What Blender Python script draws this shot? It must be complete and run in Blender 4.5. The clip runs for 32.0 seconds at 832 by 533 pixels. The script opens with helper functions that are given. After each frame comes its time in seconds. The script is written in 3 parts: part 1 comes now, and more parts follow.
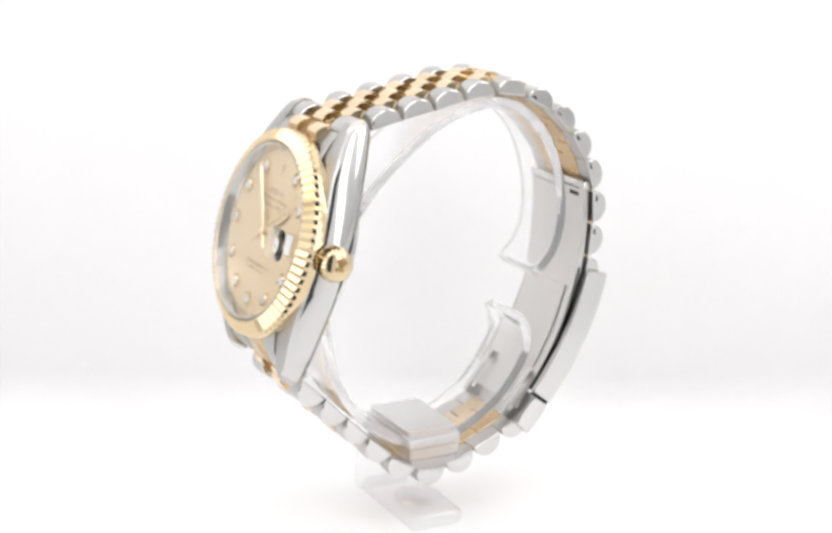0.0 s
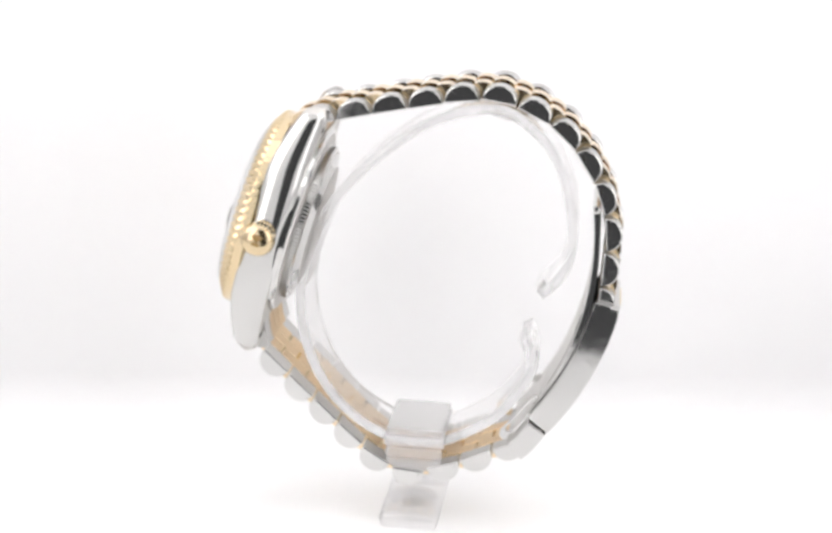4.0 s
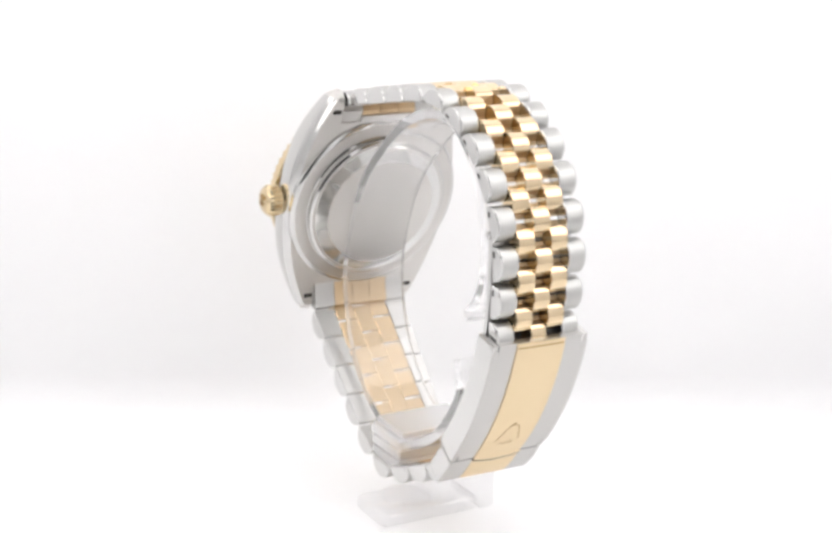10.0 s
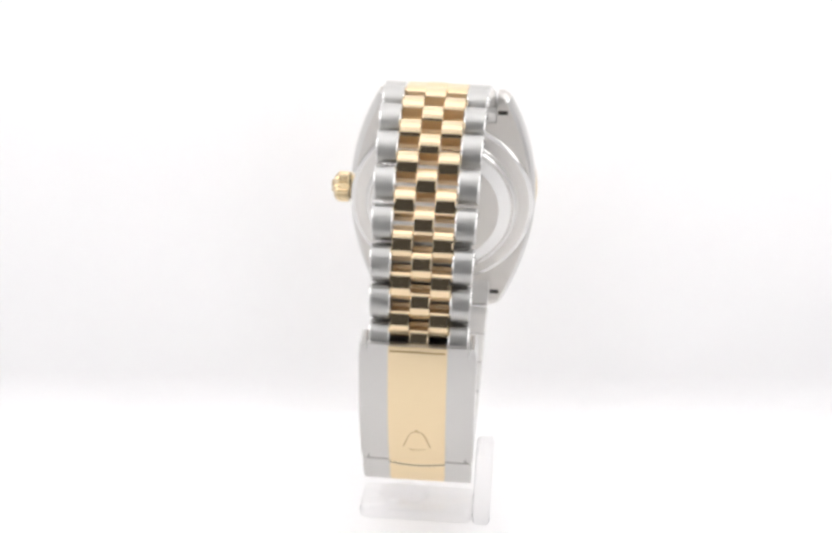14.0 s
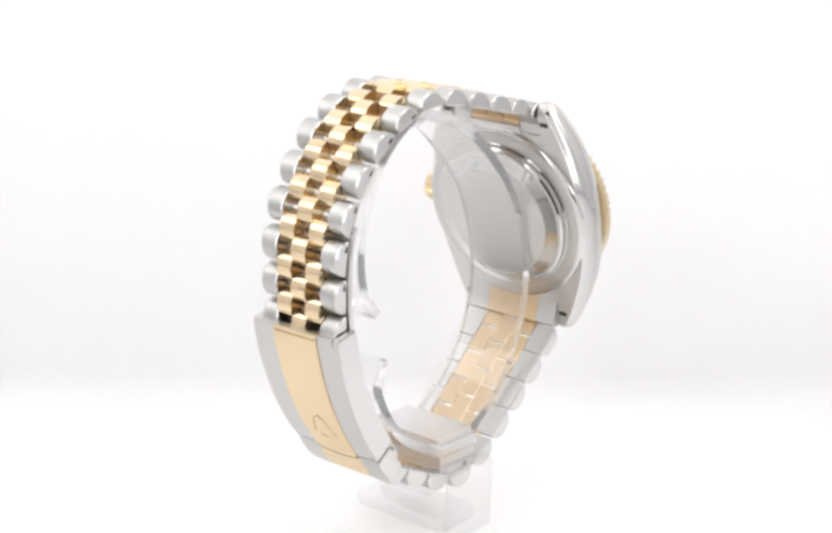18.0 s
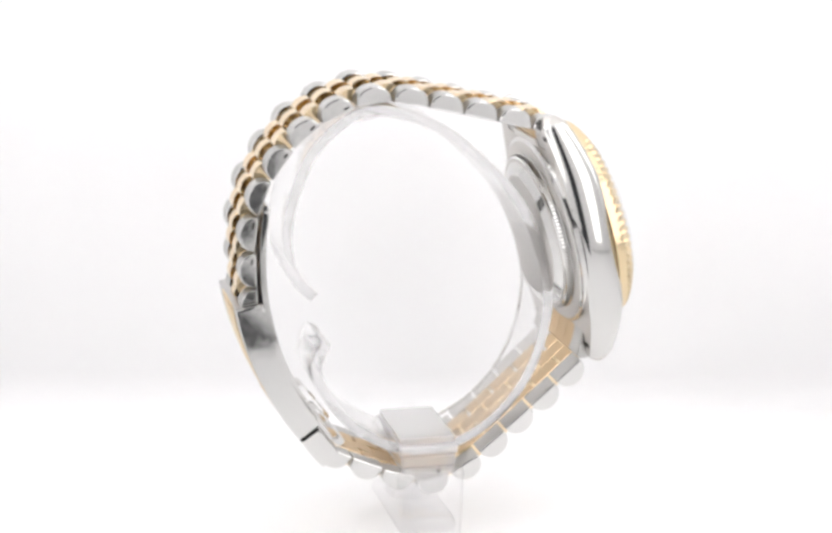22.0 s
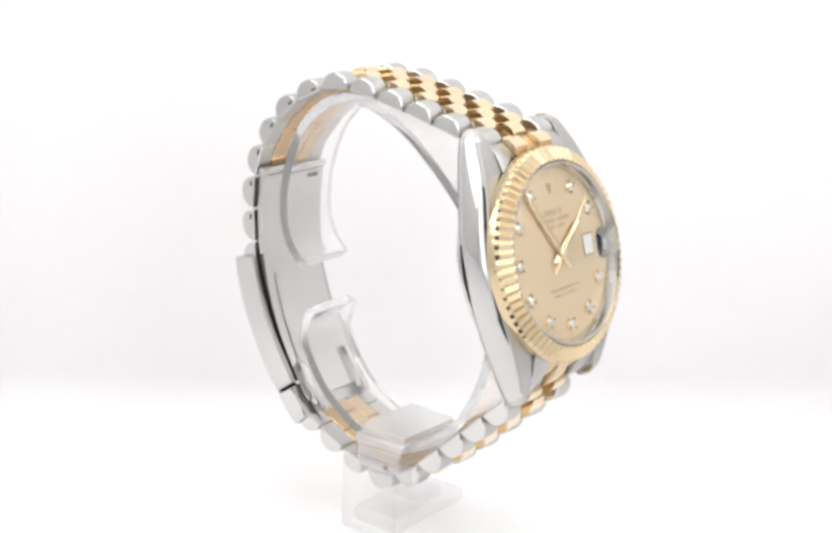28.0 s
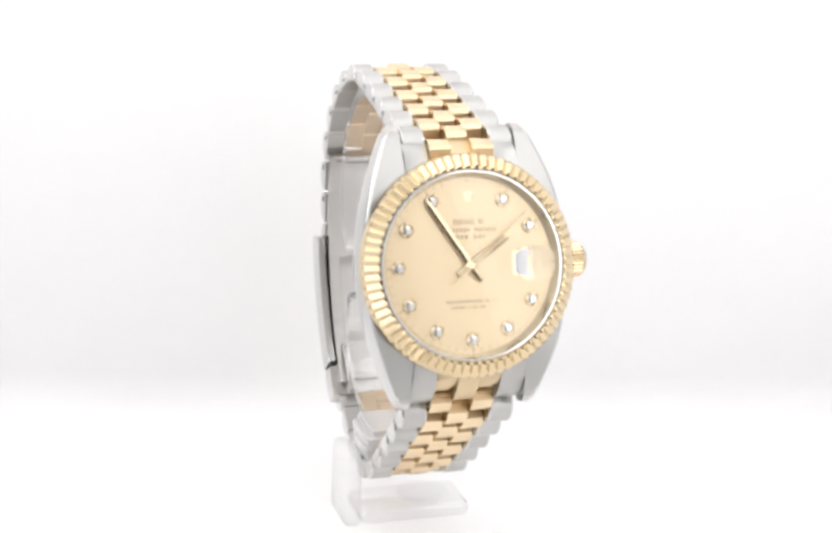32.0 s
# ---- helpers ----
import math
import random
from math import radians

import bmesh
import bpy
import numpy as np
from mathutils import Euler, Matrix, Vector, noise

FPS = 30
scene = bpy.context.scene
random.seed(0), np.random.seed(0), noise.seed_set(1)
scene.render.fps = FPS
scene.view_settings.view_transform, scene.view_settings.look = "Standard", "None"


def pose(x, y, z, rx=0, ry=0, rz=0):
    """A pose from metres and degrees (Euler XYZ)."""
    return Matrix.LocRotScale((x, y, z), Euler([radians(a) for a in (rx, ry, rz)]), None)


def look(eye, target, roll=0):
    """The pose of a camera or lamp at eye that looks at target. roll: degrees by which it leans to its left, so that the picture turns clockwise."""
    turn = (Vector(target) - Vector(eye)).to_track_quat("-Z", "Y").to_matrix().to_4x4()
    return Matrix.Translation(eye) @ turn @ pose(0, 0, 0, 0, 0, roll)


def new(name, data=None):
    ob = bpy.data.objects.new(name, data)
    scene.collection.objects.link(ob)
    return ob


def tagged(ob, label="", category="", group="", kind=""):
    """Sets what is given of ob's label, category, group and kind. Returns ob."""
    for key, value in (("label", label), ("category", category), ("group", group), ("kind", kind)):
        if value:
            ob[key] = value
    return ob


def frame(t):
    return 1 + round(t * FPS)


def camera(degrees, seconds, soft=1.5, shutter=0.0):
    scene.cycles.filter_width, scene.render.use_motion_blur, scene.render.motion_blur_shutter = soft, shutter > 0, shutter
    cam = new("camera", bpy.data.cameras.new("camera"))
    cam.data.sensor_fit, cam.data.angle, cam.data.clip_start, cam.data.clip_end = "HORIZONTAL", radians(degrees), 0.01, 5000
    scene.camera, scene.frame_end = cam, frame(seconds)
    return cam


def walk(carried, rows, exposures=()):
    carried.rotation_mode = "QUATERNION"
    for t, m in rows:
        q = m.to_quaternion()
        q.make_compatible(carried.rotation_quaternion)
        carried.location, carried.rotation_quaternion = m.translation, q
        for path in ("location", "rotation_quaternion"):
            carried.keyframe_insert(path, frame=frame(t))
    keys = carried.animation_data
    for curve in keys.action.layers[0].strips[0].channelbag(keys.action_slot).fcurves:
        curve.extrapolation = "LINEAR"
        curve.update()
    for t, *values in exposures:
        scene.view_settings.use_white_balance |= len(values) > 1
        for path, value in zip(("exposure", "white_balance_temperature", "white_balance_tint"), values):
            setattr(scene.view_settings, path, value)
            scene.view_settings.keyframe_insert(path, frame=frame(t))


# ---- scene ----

# A wristwatch on a clear holder turns slowly inside a small white light tent; the camera stands still in
# the tent's front slit. Lengths of the small things are in millimetres: MM turns them into metres.
MM = 0.00108
LIFT = 73.5                      # the turning axis' own zero lies this far above the floor, mm

# ---------------------------------------------------------------- camera
cam = camera(28.90, 32.0, soft=3.2)
EYE = (0.0, -250.0 * MM, (40.3 + LIFT) * MM)
PITCH, YAW, ROLL = 15.900, -0.233, 2.280
_f = (math.sin(radians(YAW)) * math.cos(radians(PITCH)), math.cos(radians(YAW)) * math.cos(radians(PITCH)), -math.sin(radians(PITCH)))
VIEW = look(EYE, (EYE[0] + _f[0], EYE[1] + _f[1], EYE[2] + _f[2]), ROLL)
walk(cam, [(0.0, VIEW), (32.0, VIEW)])

# ---------------------------------------------------------------- light
scene.view_settings.exposure = 0.0
world = bpy.data.worlds.new("room")
world.use_nodes = True
world.node_tree.nodes["Background"].inputs[0].default_value = (0.075, 0.075, 0.078, 1)
world.node_tree.nodes["Background"].inputs[1].default_value = 1.0
scene.world = world


def softbox(name, eye, target, sx, sy, watts, colour=(1, 1, 1)):
    d = bpy.data.lights.new(name, "AREA")
    d.shape, d.size, d.size_y, d.energy, d.color = "RECTANGLE", sx, sy, watts, colour
    ob = new(name, d)
    ob.matrix_world = look(eye, target)
    return ob


softbox("softbox_top", (0, -0.05, 0.475), (0, -0.05, 0), 0.46, 0.23, 0.29)
softbox("softbox_side", (-0.29, -0.09, 0.30), (0, 0.02, 0.14), 0.36, 0.34, 0.68)
softbox("softbox_side", (0.29, -0.09, 0.30), (0, 0.02, 0.14), 0.36, 0.34, 0.68)
# Unseen lamps beside the slit, added so the dial brightens when facing front.
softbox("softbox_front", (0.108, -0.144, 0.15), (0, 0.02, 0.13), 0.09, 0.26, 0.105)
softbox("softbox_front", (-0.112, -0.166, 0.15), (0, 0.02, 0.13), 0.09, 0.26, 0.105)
# Unseen lamp below the sheet, added to lift the shadow under the watch.
softbox("light_table_lamp", (0, 0.0, -0.06), (0, 0.0, 0), 0.22, 0.14, 0.73)
# Unseen lamp behind the backdrop, added to brighten its middle.
softbox("softbox_back", (0, 0.21, 0.19), (0, 0.0, 0.16), 0.26, 0.19, 3.68)


# ---------------------------------------------------------------- materials
def mat(name, colour, rough=0.4, metal=0.0, **kw):
    m = bpy.data.materials.new(name)
    m.use_nodes = True
    b = m.node_tree.nodes["Principled BSDF"]
    b.inputs["Base Color"].default_value = (*colour, 1)
    b.inputs["Roughness"].default_value = rough
    b.inputs["Metallic"].default_value = metal
    for k, v in kw.items():
        b.inputs[k.replace("_", " ")].default_value = v
    return m


def vary(m, scale, lo, hi, slot="Roughness", stretch=(1, 1, 1), detail=4.0):
    """Lets noise of that many cells a metre drive one value of the surface between lo and hi."""
    t = m.node_tree
    co, mp, nz, mr = (t.nodes.new(k) for k in ("ShaderNodeTexCoord", "ShaderNodeMapping", "ShaderNodeTexNoise", "ShaderNodeMapRange"))
    mp.inputs["Scale"].default_value = stretch
    nz.inputs["Scale"].default_value, nz.inputs["Detail"].default_value = scale, detail
    mr.inputs["From Min"].default_value, mr.inputs["From Max"].default_value = 0.3, 0.7
    mr.inputs["To Min"].default_value, mr.inputs["To Max"].default_value = lo, hi
    t.links.new(co.outputs["Object"], mp.inputs["Vector"])
    t.links.new(mp.outputs["Vector"], nz.inputs["Vector"])
    t.links.new(nz.outputs["Fac"], mr.inputs["Value"])
    t.links.new(mr.outputs["Result"], t.nodes["Principled BSDF"].inputs[slot])
    return nz


def relief(m, scale, strength, dist=0.00002, stretch=(1, 1, 1)):
    t = m.node_tree
    co, mp, nz, bp = (t.nodes.new(k) for k in ("ShaderNodeTexCoord", "ShaderNodeMapping", "ShaderNodeTexNoise", "ShaderNodeBump"))
    mp.inputs["Scale"].default_value = stretch
    nz.inputs["Scale"].default_value, nz.inputs["Detail"].default_value = scale, 3.0
    bp.inputs["Strength"].default_value, bp.inputs["Distance"].default_value = strength, dist
    t.links.new(co.outputs["Object"], mp.inputs["Vector"])
    t.links.new(mp.outputs["Vector"], nz.inputs["Vector"])
    t.links.new(nz.outputs["Fac"], bp.inputs["Height"])
    t.links.new(bp.outputs["Normal"], t.nodes["Principled BSDF"].inputs["Normal"])
    return m


STEEL = mat("polished_steel", (0.68, 0.675, 0.66), 0.08, 1.0)
vary(STEEL, 900, 0.05, 0.12)
CASE_STEEL = mat("polished_case_steel", (0.64, 0.635, 0.62), 0.08, 1.0)
vary(CASE_STEEL, 150, 0.06, 0.1)
BRUSHED = mat("brushed_steel", (0.545, 0.535, 0.52), 0.3, 1.0)
vary(BRUSHED, 9000, 0.285, 0.295, stretch=(0.08, 1, 1))
LINK_STEEL = mat("brushed_link_steel", (0.54, 0.535, 0.52), 0.38, 1.0)
vary(LINK_STEEL, 9000, 0.36, 0.42, stretch=(0.08, 1, 1))
SATIN = mat("satin_steel", (0.7, 0.685, 0.665), 0.36, 1.0)
vary(SATIN, 1500, 0.32, 0.41)
# Darker copy of the brushed steel: weaker light on the tops put into colour.
STEEL_DIM = mat("dimmed_brushed_steel", (0.47, 0.465, 0.45), 0.33, 1.0)
vary(STEEL_DIM, 9000, 0.31, 0.36, stretch=(0.08, 1, 1))
# Dimmed gold for the end links: weaker light from above put into colour.
GOLD_DIM = mat("dimmed_end_gold", (0.66, 0.525, 0.335), 0.3, 1.0)
vary(GOLD_DIM, 9000, 0.27, 0.33, stretch=(0.08, 1, 1))
BACK_STEEL = mat("fine_satin_back_steel", (0.62, 0.6, 0.575), 0.42, 1.0)
vary(BACK_STEEL, 1500, 0.38, 0.46)
GOLD = mat("polished_gold", (0.82, 0.655, 0.43), 0.09, 1.0)
vary(GOLD, 900, 0.06, 0.14)
GOLD_BEZEL = mat("bezel_gold", (0.74, 0.6, 0.385), 0.13, 1.0)
vary(GOLD_BEZEL, 900, 0.1, 0.16)
GOLD_SATIN = mat("satin_gold", (0.78, 0.64, 0.425), 0.46, 1.0)
vary(GOLD_SATIN, 5000, 0.42, 0.5, stretch=(0.08, 1, 1))
# Darker gold: shade inside the bracelet and its recesses put into the colour.
GOLD_DULL = mat("dull_shaded_gold", (0.69, 0.53, 0.34), 0.46, 1.0)
vary(GOLD_DULL, 2500, 0.42, 0.54)
STEEL_DULL = mat("dull_inner_steel", (0.6, 0.59, 0.575), 0.4, 1.0)
vary(STEEL_DULL, 2500, 0.38, 0.48)
DIAL = mat("champagne_dial", (0.84, 0.685, 0.455), 0.4, 0.75)
vary(DIAL, 3000, 0.38, 0.43)
PRINT = mat("dial_print", (0.5, 0.36, 0.2), 0.5)
WHITE = mat("date_white", (0.85, 0.85, 0.85), 0.5)
# Black for gaps and slots: their shade put into the colour; also the screw.
DARK = mat("gap_black", (0.03, 0.025, 0.02), 0.5)
DARK_GOLD = mat("darker_gold", (0.45, 0.30, 0.13), 0.35, 1.0)
DIAMOND = mat("diamond", (0.8, 0.78, 0.74), 0.05, 0.9, IOR=2.2)
HAND_GOLD = mat("pale_hand_gold", (0.86, 0.72, 0.48), 0.24, 1.0)
vary(HAND_GOLD, 2500, 0.2, 0.28)


def clear(name, base, tint, gloss_rough, haze, power=5.0):
    """Clear plastic or sapphire: what lies behind shows through, the surface mirrors by its index, with a little haze."""
    m = bpy.data.materials.new(name)
    m.use_nodes = True
    t = m.node_tree
    t.nodes.remove(t.nodes["Principled BSDF"])
    fr, tr, gl, df, di, mix, mix2, mix3 = (t.nodes.new("ShaderNode" + k) for k in ("LayerWeight", "BsdfTransparent", "BsdfGlossy", "BsdfTranslucent", "BsdfDiffuse", "MixShader", "MixShader", "MixShader"))
    pw, ma = t.nodes.new("ShaderNodeMath"), t.nodes.new("ShaderNodeMath")
    pw.operation, ma.operation = "POWER", "MULTIPLY_ADD"
    fr.inputs["Blend"].default_value = 0.5
    pw.inputs[1].default_value = power
    ma.inputs[1].default_value, ma.inputs[2].default_value = 1 - base, base
    t.links.new(fr.outputs["Facing"], pw.inputs[0])
    t.links.new(pw.outputs[0], ma.inputs[0])
    tr.inputs["Color"].default_value = (*tint, 1)
    gl.inputs["Roughness"].default_value = gloss_rough
    df.inputs["Color"].default_value = (0.98, 0.97, 0.973, 1)
    di.inputs["Color"].default_value = (0.98, 0.97, 0.973, 1)
    t.links.new(df.outputs[0], mix3.inputs[1])
    t.links.new(di.outputs[0], mix3.inputs[2])
    mix3.inputs[0].default_value = 0.9
    mix2.inputs[0].default_value = haze
    t.links.new(tr.outputs[0], mix2.inputs[1])
    t.links.new(mix3.outputs[0], mix2.inputs[2])
    t.links.new(ma.outputs[0], mix.inputs[0])
    t.links.new(mix2.outputs[0], mix.inputs[1])
    t.links.new(gl.outputs[0], mix.inputs[2])
    t.links.new(mix.outputs[0], t.nodes["Material Output"].inputs["Surface"])
    return m


def acrylic(name, rough, haze):
    """Bent clear acrylic: bends what lies behind, with a trace of milky haze."""
    m = bpy.data.materials.new(name)
    m.use_nodes = True
    t = m.node_tree
    t.nodes.remove(t.nodes["Principled BSDF"])
    gl, tl, mx = (t.nodes.new("ShaderNode" + k) for k in ("BsdfGlass", "BsdfTranslucent", "MixShader"))
    gl.inputs["Roughness"].default_value, gl.inputs["IOR"].default_value = rough, 1.49
    tl.inputs["Color"].default_value = (0.98, 0.97, 0.975, 1)
    mx.inputs[0].default_value = haze
    t.links.new(gl.outputs[0], mx.inputs[1])
    t.links.new(tl.outputs[0], mx.inputs[2])
    t.links.new(mx.outputs[0], t.nodes["Material Output"].inputs["Surface"])
    return m


ACRYLIC = acrylic("clear_acrylic", 0.02, 0.05)
ACRYLIC_FOOT = clear("thin_clear_acrylic", 0.1, (1, 0.998, 0.999), 0.08, 0.01)
# White haze stands in for the bright light the clear block would refract.
ACRYLIC_BLOCK = clear("milky_block_acrylic", 0.06, (1, 0.996, 0.998), 0.12, 0.4, 3.0)
# White haze here imitates light shining out of the band's edges.
ACRYLIC_EDGE = clear("acrylic_cut_edge", 0.04, (1, 0.998, 0.999), 0.2, 0.24, 3.0)
LENS = acrylic("magnifier_glass", 0.0, 0.0)
CRYSTAL = clear("sapphire_crystal", 0.02, (1, 1, 1), 0.0, 0.0)
SHEET = mat("white_sweep", (0.890, 0.882, 0.885), 0.55)
vary(SHEET, 14, 0.5, 0.62)
# Partly translucent, so the added lamps below and behind brighten the sheet.
_t = SHEET.node_tree
_tl, _mx = _t.nodes.new("ShaderNodeBsdfTranslucent"), _t.nodes.new("ShaderNodeMixShader")
_tl.inputs["Color"].default_value = (0.905, 0.9, 0.9, 1)
_mx.inputs[0].default_value = 0.2
_t.links.new(_t.nodes["Principled BSDF"].outputs[0], _mx.inputs[1])
_t.links.new(_tl.outputs[0], _mx.inputs[2])
_t.links.new(_mx.outputs[0], _t.nodes["Material Output"].inputs["Surface"])
CLOTH = mat("white_tent_cloth", (0.886, 0.88, 0.883), 0.9)
relief(CLOTH, 700, 0.15, 0.0004)
ROOM = mat("dark_room", (0.03, 0.03, 0.032), 0.9)
vary(ROOM, 5, 0.8, 0.95)


# ---------------------------------------------------------------- mesh helpers
def finish(name, bm, material, smooth=30):
    bm.transform(Matrix.Scale(1000.0, 4))               # small pieces need room to tell inside from outside
    bmesh.ops.recalc_face_normals(bm, faces=bm.faces[:])
    if bm.calc_volume(signed=True) < 0:
        bmesh.ops.reverse_faces(bm, faces=bm.faces[:])
    bm.transform(Matrix.Scale(0.001, 4))
    me = bpy.data.meshes.new(name)
    bm.to_mesh(me)
    bm.free()
    me.materials.append(material)
    if smooth:
        for p in me.polygons:
            p.use_smooth = True
        me.set_sharp_from_angle(angle=radians(smooth))
    return me


def part(name, bm, material, parent, label="", smooth=30):
    """One mesh object under a thing or a part."""
    ob = new(name, finish(name, bm, material, smooth))
    ob.parent = parent
    if label:
        tagged(ob, label)
    return ob


def polished_ends(ob, second, axis=0, limit=0.95):
    """Gives the flat end faces of a piece, square to that axis, a second finish."""
    ob.data.materials.append(second)
    for p in ob.data.polygons:
        if abs(p.normal[axis]) > limit:
            p.material_index, p.use_smooth = 1, False
        elif abs(p.normal[axis]) > 0.3:                 # the broken edge shines like the end
            p.material_index = 1
    return ob


def thing(name, bm, material, label, category, kind="", smooth=30):
    return tagged(new(name, finish(name, bm, material, smooth)), label, category, kind=kind)


def place(bm, m):
    """Millimetres in the axis' own space to metres over the floor."""
    bm.transform(Matrix.Scale(MM, 4) @ Matrix.Translation((0, 0, LIFT)) @ m)
    return bm


def prism(profile, x0, x1, bevel=0.0, segs=2, x0b=None, x1b=None):
    """A closed outline (a, b) drawn out along x from x0 to x1; x0b, x1b: the ends at the outline's far end in a."""
    bm = bmesh.new()
    amin, amax = min(p[0] for p in profile), max(p[0] for p in profile)
    rings = []
    for e, (xa, xb) in enumerate(((x0, x0 if x0b is None else x0b), (x1, x1 if x1b is None else x1b))):
        rings.append([bm.verts.new((xa + (xb - xa) * (a - amin) / (amax - amin), a, b)) for a, b in profile])
    n = len(profile)
    for i in range(n):
        bm.faces.new((rings[0][i], rings[0][(i + 1) % n], rings[1][(i + 1) % n], rings[1][i]))
    caps = [bm.faces.new(rings[0]), bm.faces.new(rings[1][::-1])]
    if bevel:
        edges = list({e for f in caps for e in f.edges})
        bmesh.ops.bevel(bm, geom=edges, offset=bevel, segments=segs, affect="EDGES", profile=0.5)
    return bm


def lathe(profile, steps=96, closed=False):
    """Turns an outline (radius, height) round the local z axis."""
    bm = bmesh.new()
    rings = []
    for r, h in profile:
        if r < 1e-6:
            rings.append([bm.verts.new((0, 0, h))])
        else:
            rings.append([bm.verts.new((r * math.cos(2 * math.pi * k / steps), r * math.sin(2 * math.pi * k / steps), h)) for k in range(steps)])
    pairs = list(zip(rings, rings[1:])) + ([(rings[-1], rings[0])] if closed else [])
    for a, b in pairs:
        for k in range(steps):
            q = [a[k % len(a)], a[(k + 1) % len(a)], b[(k + 1) % len(b)], b[k % len(b)]]
            q = [v for i, v in enumerate(q) if v not in q[:i]]
            if len(q) > 2:
                bm.faces.new(q)
    return bm


def box(x0, x1, y0, y1, z0, z1, bevel=0.0, segs=2):
    bm = bmesh.new()
    bmesh.ops.create_cube(bm, size=1.0)
    bm.transform(Matrix.Translation(((x0 + x1) / 2, (y0 + y1) / 2, (z0 + z1) / 2)) @ Matrix.Diagonal((x1 - x0, y1 - y0, z1 - z0, 1)))
    if bevel:
        bmesh.ops.bevel(bm, geom=bm.edges[:], offset=bevel, segments=segs, affect="EDGES", profile=0.5)
    return bm


def joined(*bms):
    out = bmesh.new()
    for b in bms:
        me = bpy.data.meshes.new("tmp")
        b.to_mesh(me)
        b.free()
        out.from_mesh(me)
        bpy.data.meshes.remove(me)
    return out


# ---------------------------------------------------------------- the tent
TENT = Matrix.Rotation(radians(7.0), 4, "Z")          # turned so that the backdrop's bend looks level in the rolled camera view
BACK_Y, BEND = 0.0550, 0.007
sweep = [(-0.115, 0.0), (-0.05, 0.0), (0.03, 0.0), (BACK_Y - BEND, 0.0)]
for k in range(1, 17):
    a = math.pi / 2 * k / 16
    sweep.append((BACK_Y - BEND + BEND * math.sin(a), BEND - BEND * math.cos(a)))
sweep.append((BACK_Y, 0.489))


def sheet(path, x0, x1, thick):
    """A bent sheet: a line (y, z) drawn out in x, thick to the outside."""
    bm = bmesh.new()
    rings = []
    for x in (x0, x1):
        up = [bm.verts.new((x, y, z)) for y, z in path]
        dn = []
        for k, (y, z) in enumerate(path):
            (ya, za), (yb, zb) = path[max(0, k - 1)], path[min(len(path) - 1, k + 1)]
            ln = math.hypot(yb - ya, zb - za)
            dn.append(bm.verts.new((x, y + (zb - za) / ln * thick, z - (yb - ya) / ln * thick)))
        rings.append((up, dn))
    (u0, d0), (u1, d1) = rings
    for k in range(len(path) - 1):
        bm.faces.new((u0[k], u0[k + 1], u1[k + 1], u1[k]))
        bm.faces.new((d0[k], d1[k], d1[k + 1], d0[k + 1]))
        bm.faces.new((u0[k], d0[k], d0[k + 1], u0[k + 1]))
        bm.faces.new((u1[k], u1[k + 1], d1[k + 1], d1[k]))
    bm.faces.new((u0[0], u1[0], d1[0], d0[0]))
    bm.faces.new((u0[-1], d0[-1], d1[-1], u1[-1]))
    bm.transform(TENT)
    return bm


thing("floor", sheet(sweep, -0.35, 0.35, 0.002), SHEET, "seamless white sheet sweeping up into the backdrop", "backdrop", "structure", 40)
for x0, x1 in ((-0.35, -0.056), (0.018, 0.35)):        # an unseen notch in front of the lens, added to darken the links' reflections
    thing("floor_flap", sheet([(-0.162, 0.0), (-0.1155, 0.0)], x0, x1, 0.002), SHEET, "white sheet beside the unseen notch that darkens reflections", "floor", "structure", 40)


def wall(name, x0, x1, y0, y1, z0, z1, material=None, label="white cloth panel of the light tent"):
    b = box(x0, x1, y0, y1, z0, z1)
    if not material:
        b.transform(TENT)
    return thing(name, b, material or CLOTH, label, "tent wall", "structure", 0)


wall("wall_west", -0.358, -0.352, -0.17, 0.28, -0.004, 0.49)
wall("wall_east", 0.352, 0.358, -0.17, 0.28, -0.004, 0.49)
wall("ceiling", -0.358, 0.358, -0.17, 0.28, 0.491, 0.496, label="white cloth roof of the light tent")
wall("wall_front", -0.351, -0.0695, -0.17, -0.164, 0.0, 0.49)
wall("wall_front", 0.0275, 0.351, -0.17, -0.164, 0.0, 0.49)
wall("wall_front", -0.069, 0.027, -0.17, -0.164, 0.21, 0.49)
# the dim room round the tent
wall("room_floor", -0.8, 0.8, -0.8, 0.8, -0.75, -0.74, ROOM, "dark floor of the room under the tent")

# ---------------------------------------------------------------- the watch
watch = tagged(new("wristwatch"), "two-tone steel and gold wristwatch with champagne dial, on a clear holder", "wristwatch")
CX = 1.7                                           # middle of the bracelet, mm
TILT = 15.45
# the head's own space: x to three o'clock, y to twelve, z out of the dial
_c, _s = math.cos(radians(TILT)), math.sin(radians(TILT))
HEAD = Matrix(((-1, 0, 0, CX), (0, -_s, _c, 20.3), (0, _c, _s, -24.8), (0, 0, 0, 1)))


def head(bm):
    return place(bm, HEAD)


def flank(y):
    """Half the case's width at that height: a smooth barrel that runs out into the lugs."""
    return 16.05 - 0.0127 * y * y


def case_top(y):
    return 5.6 - 2.7 * max(0.0, (abs(y) - 10.0) / 10.75) ** 1.5


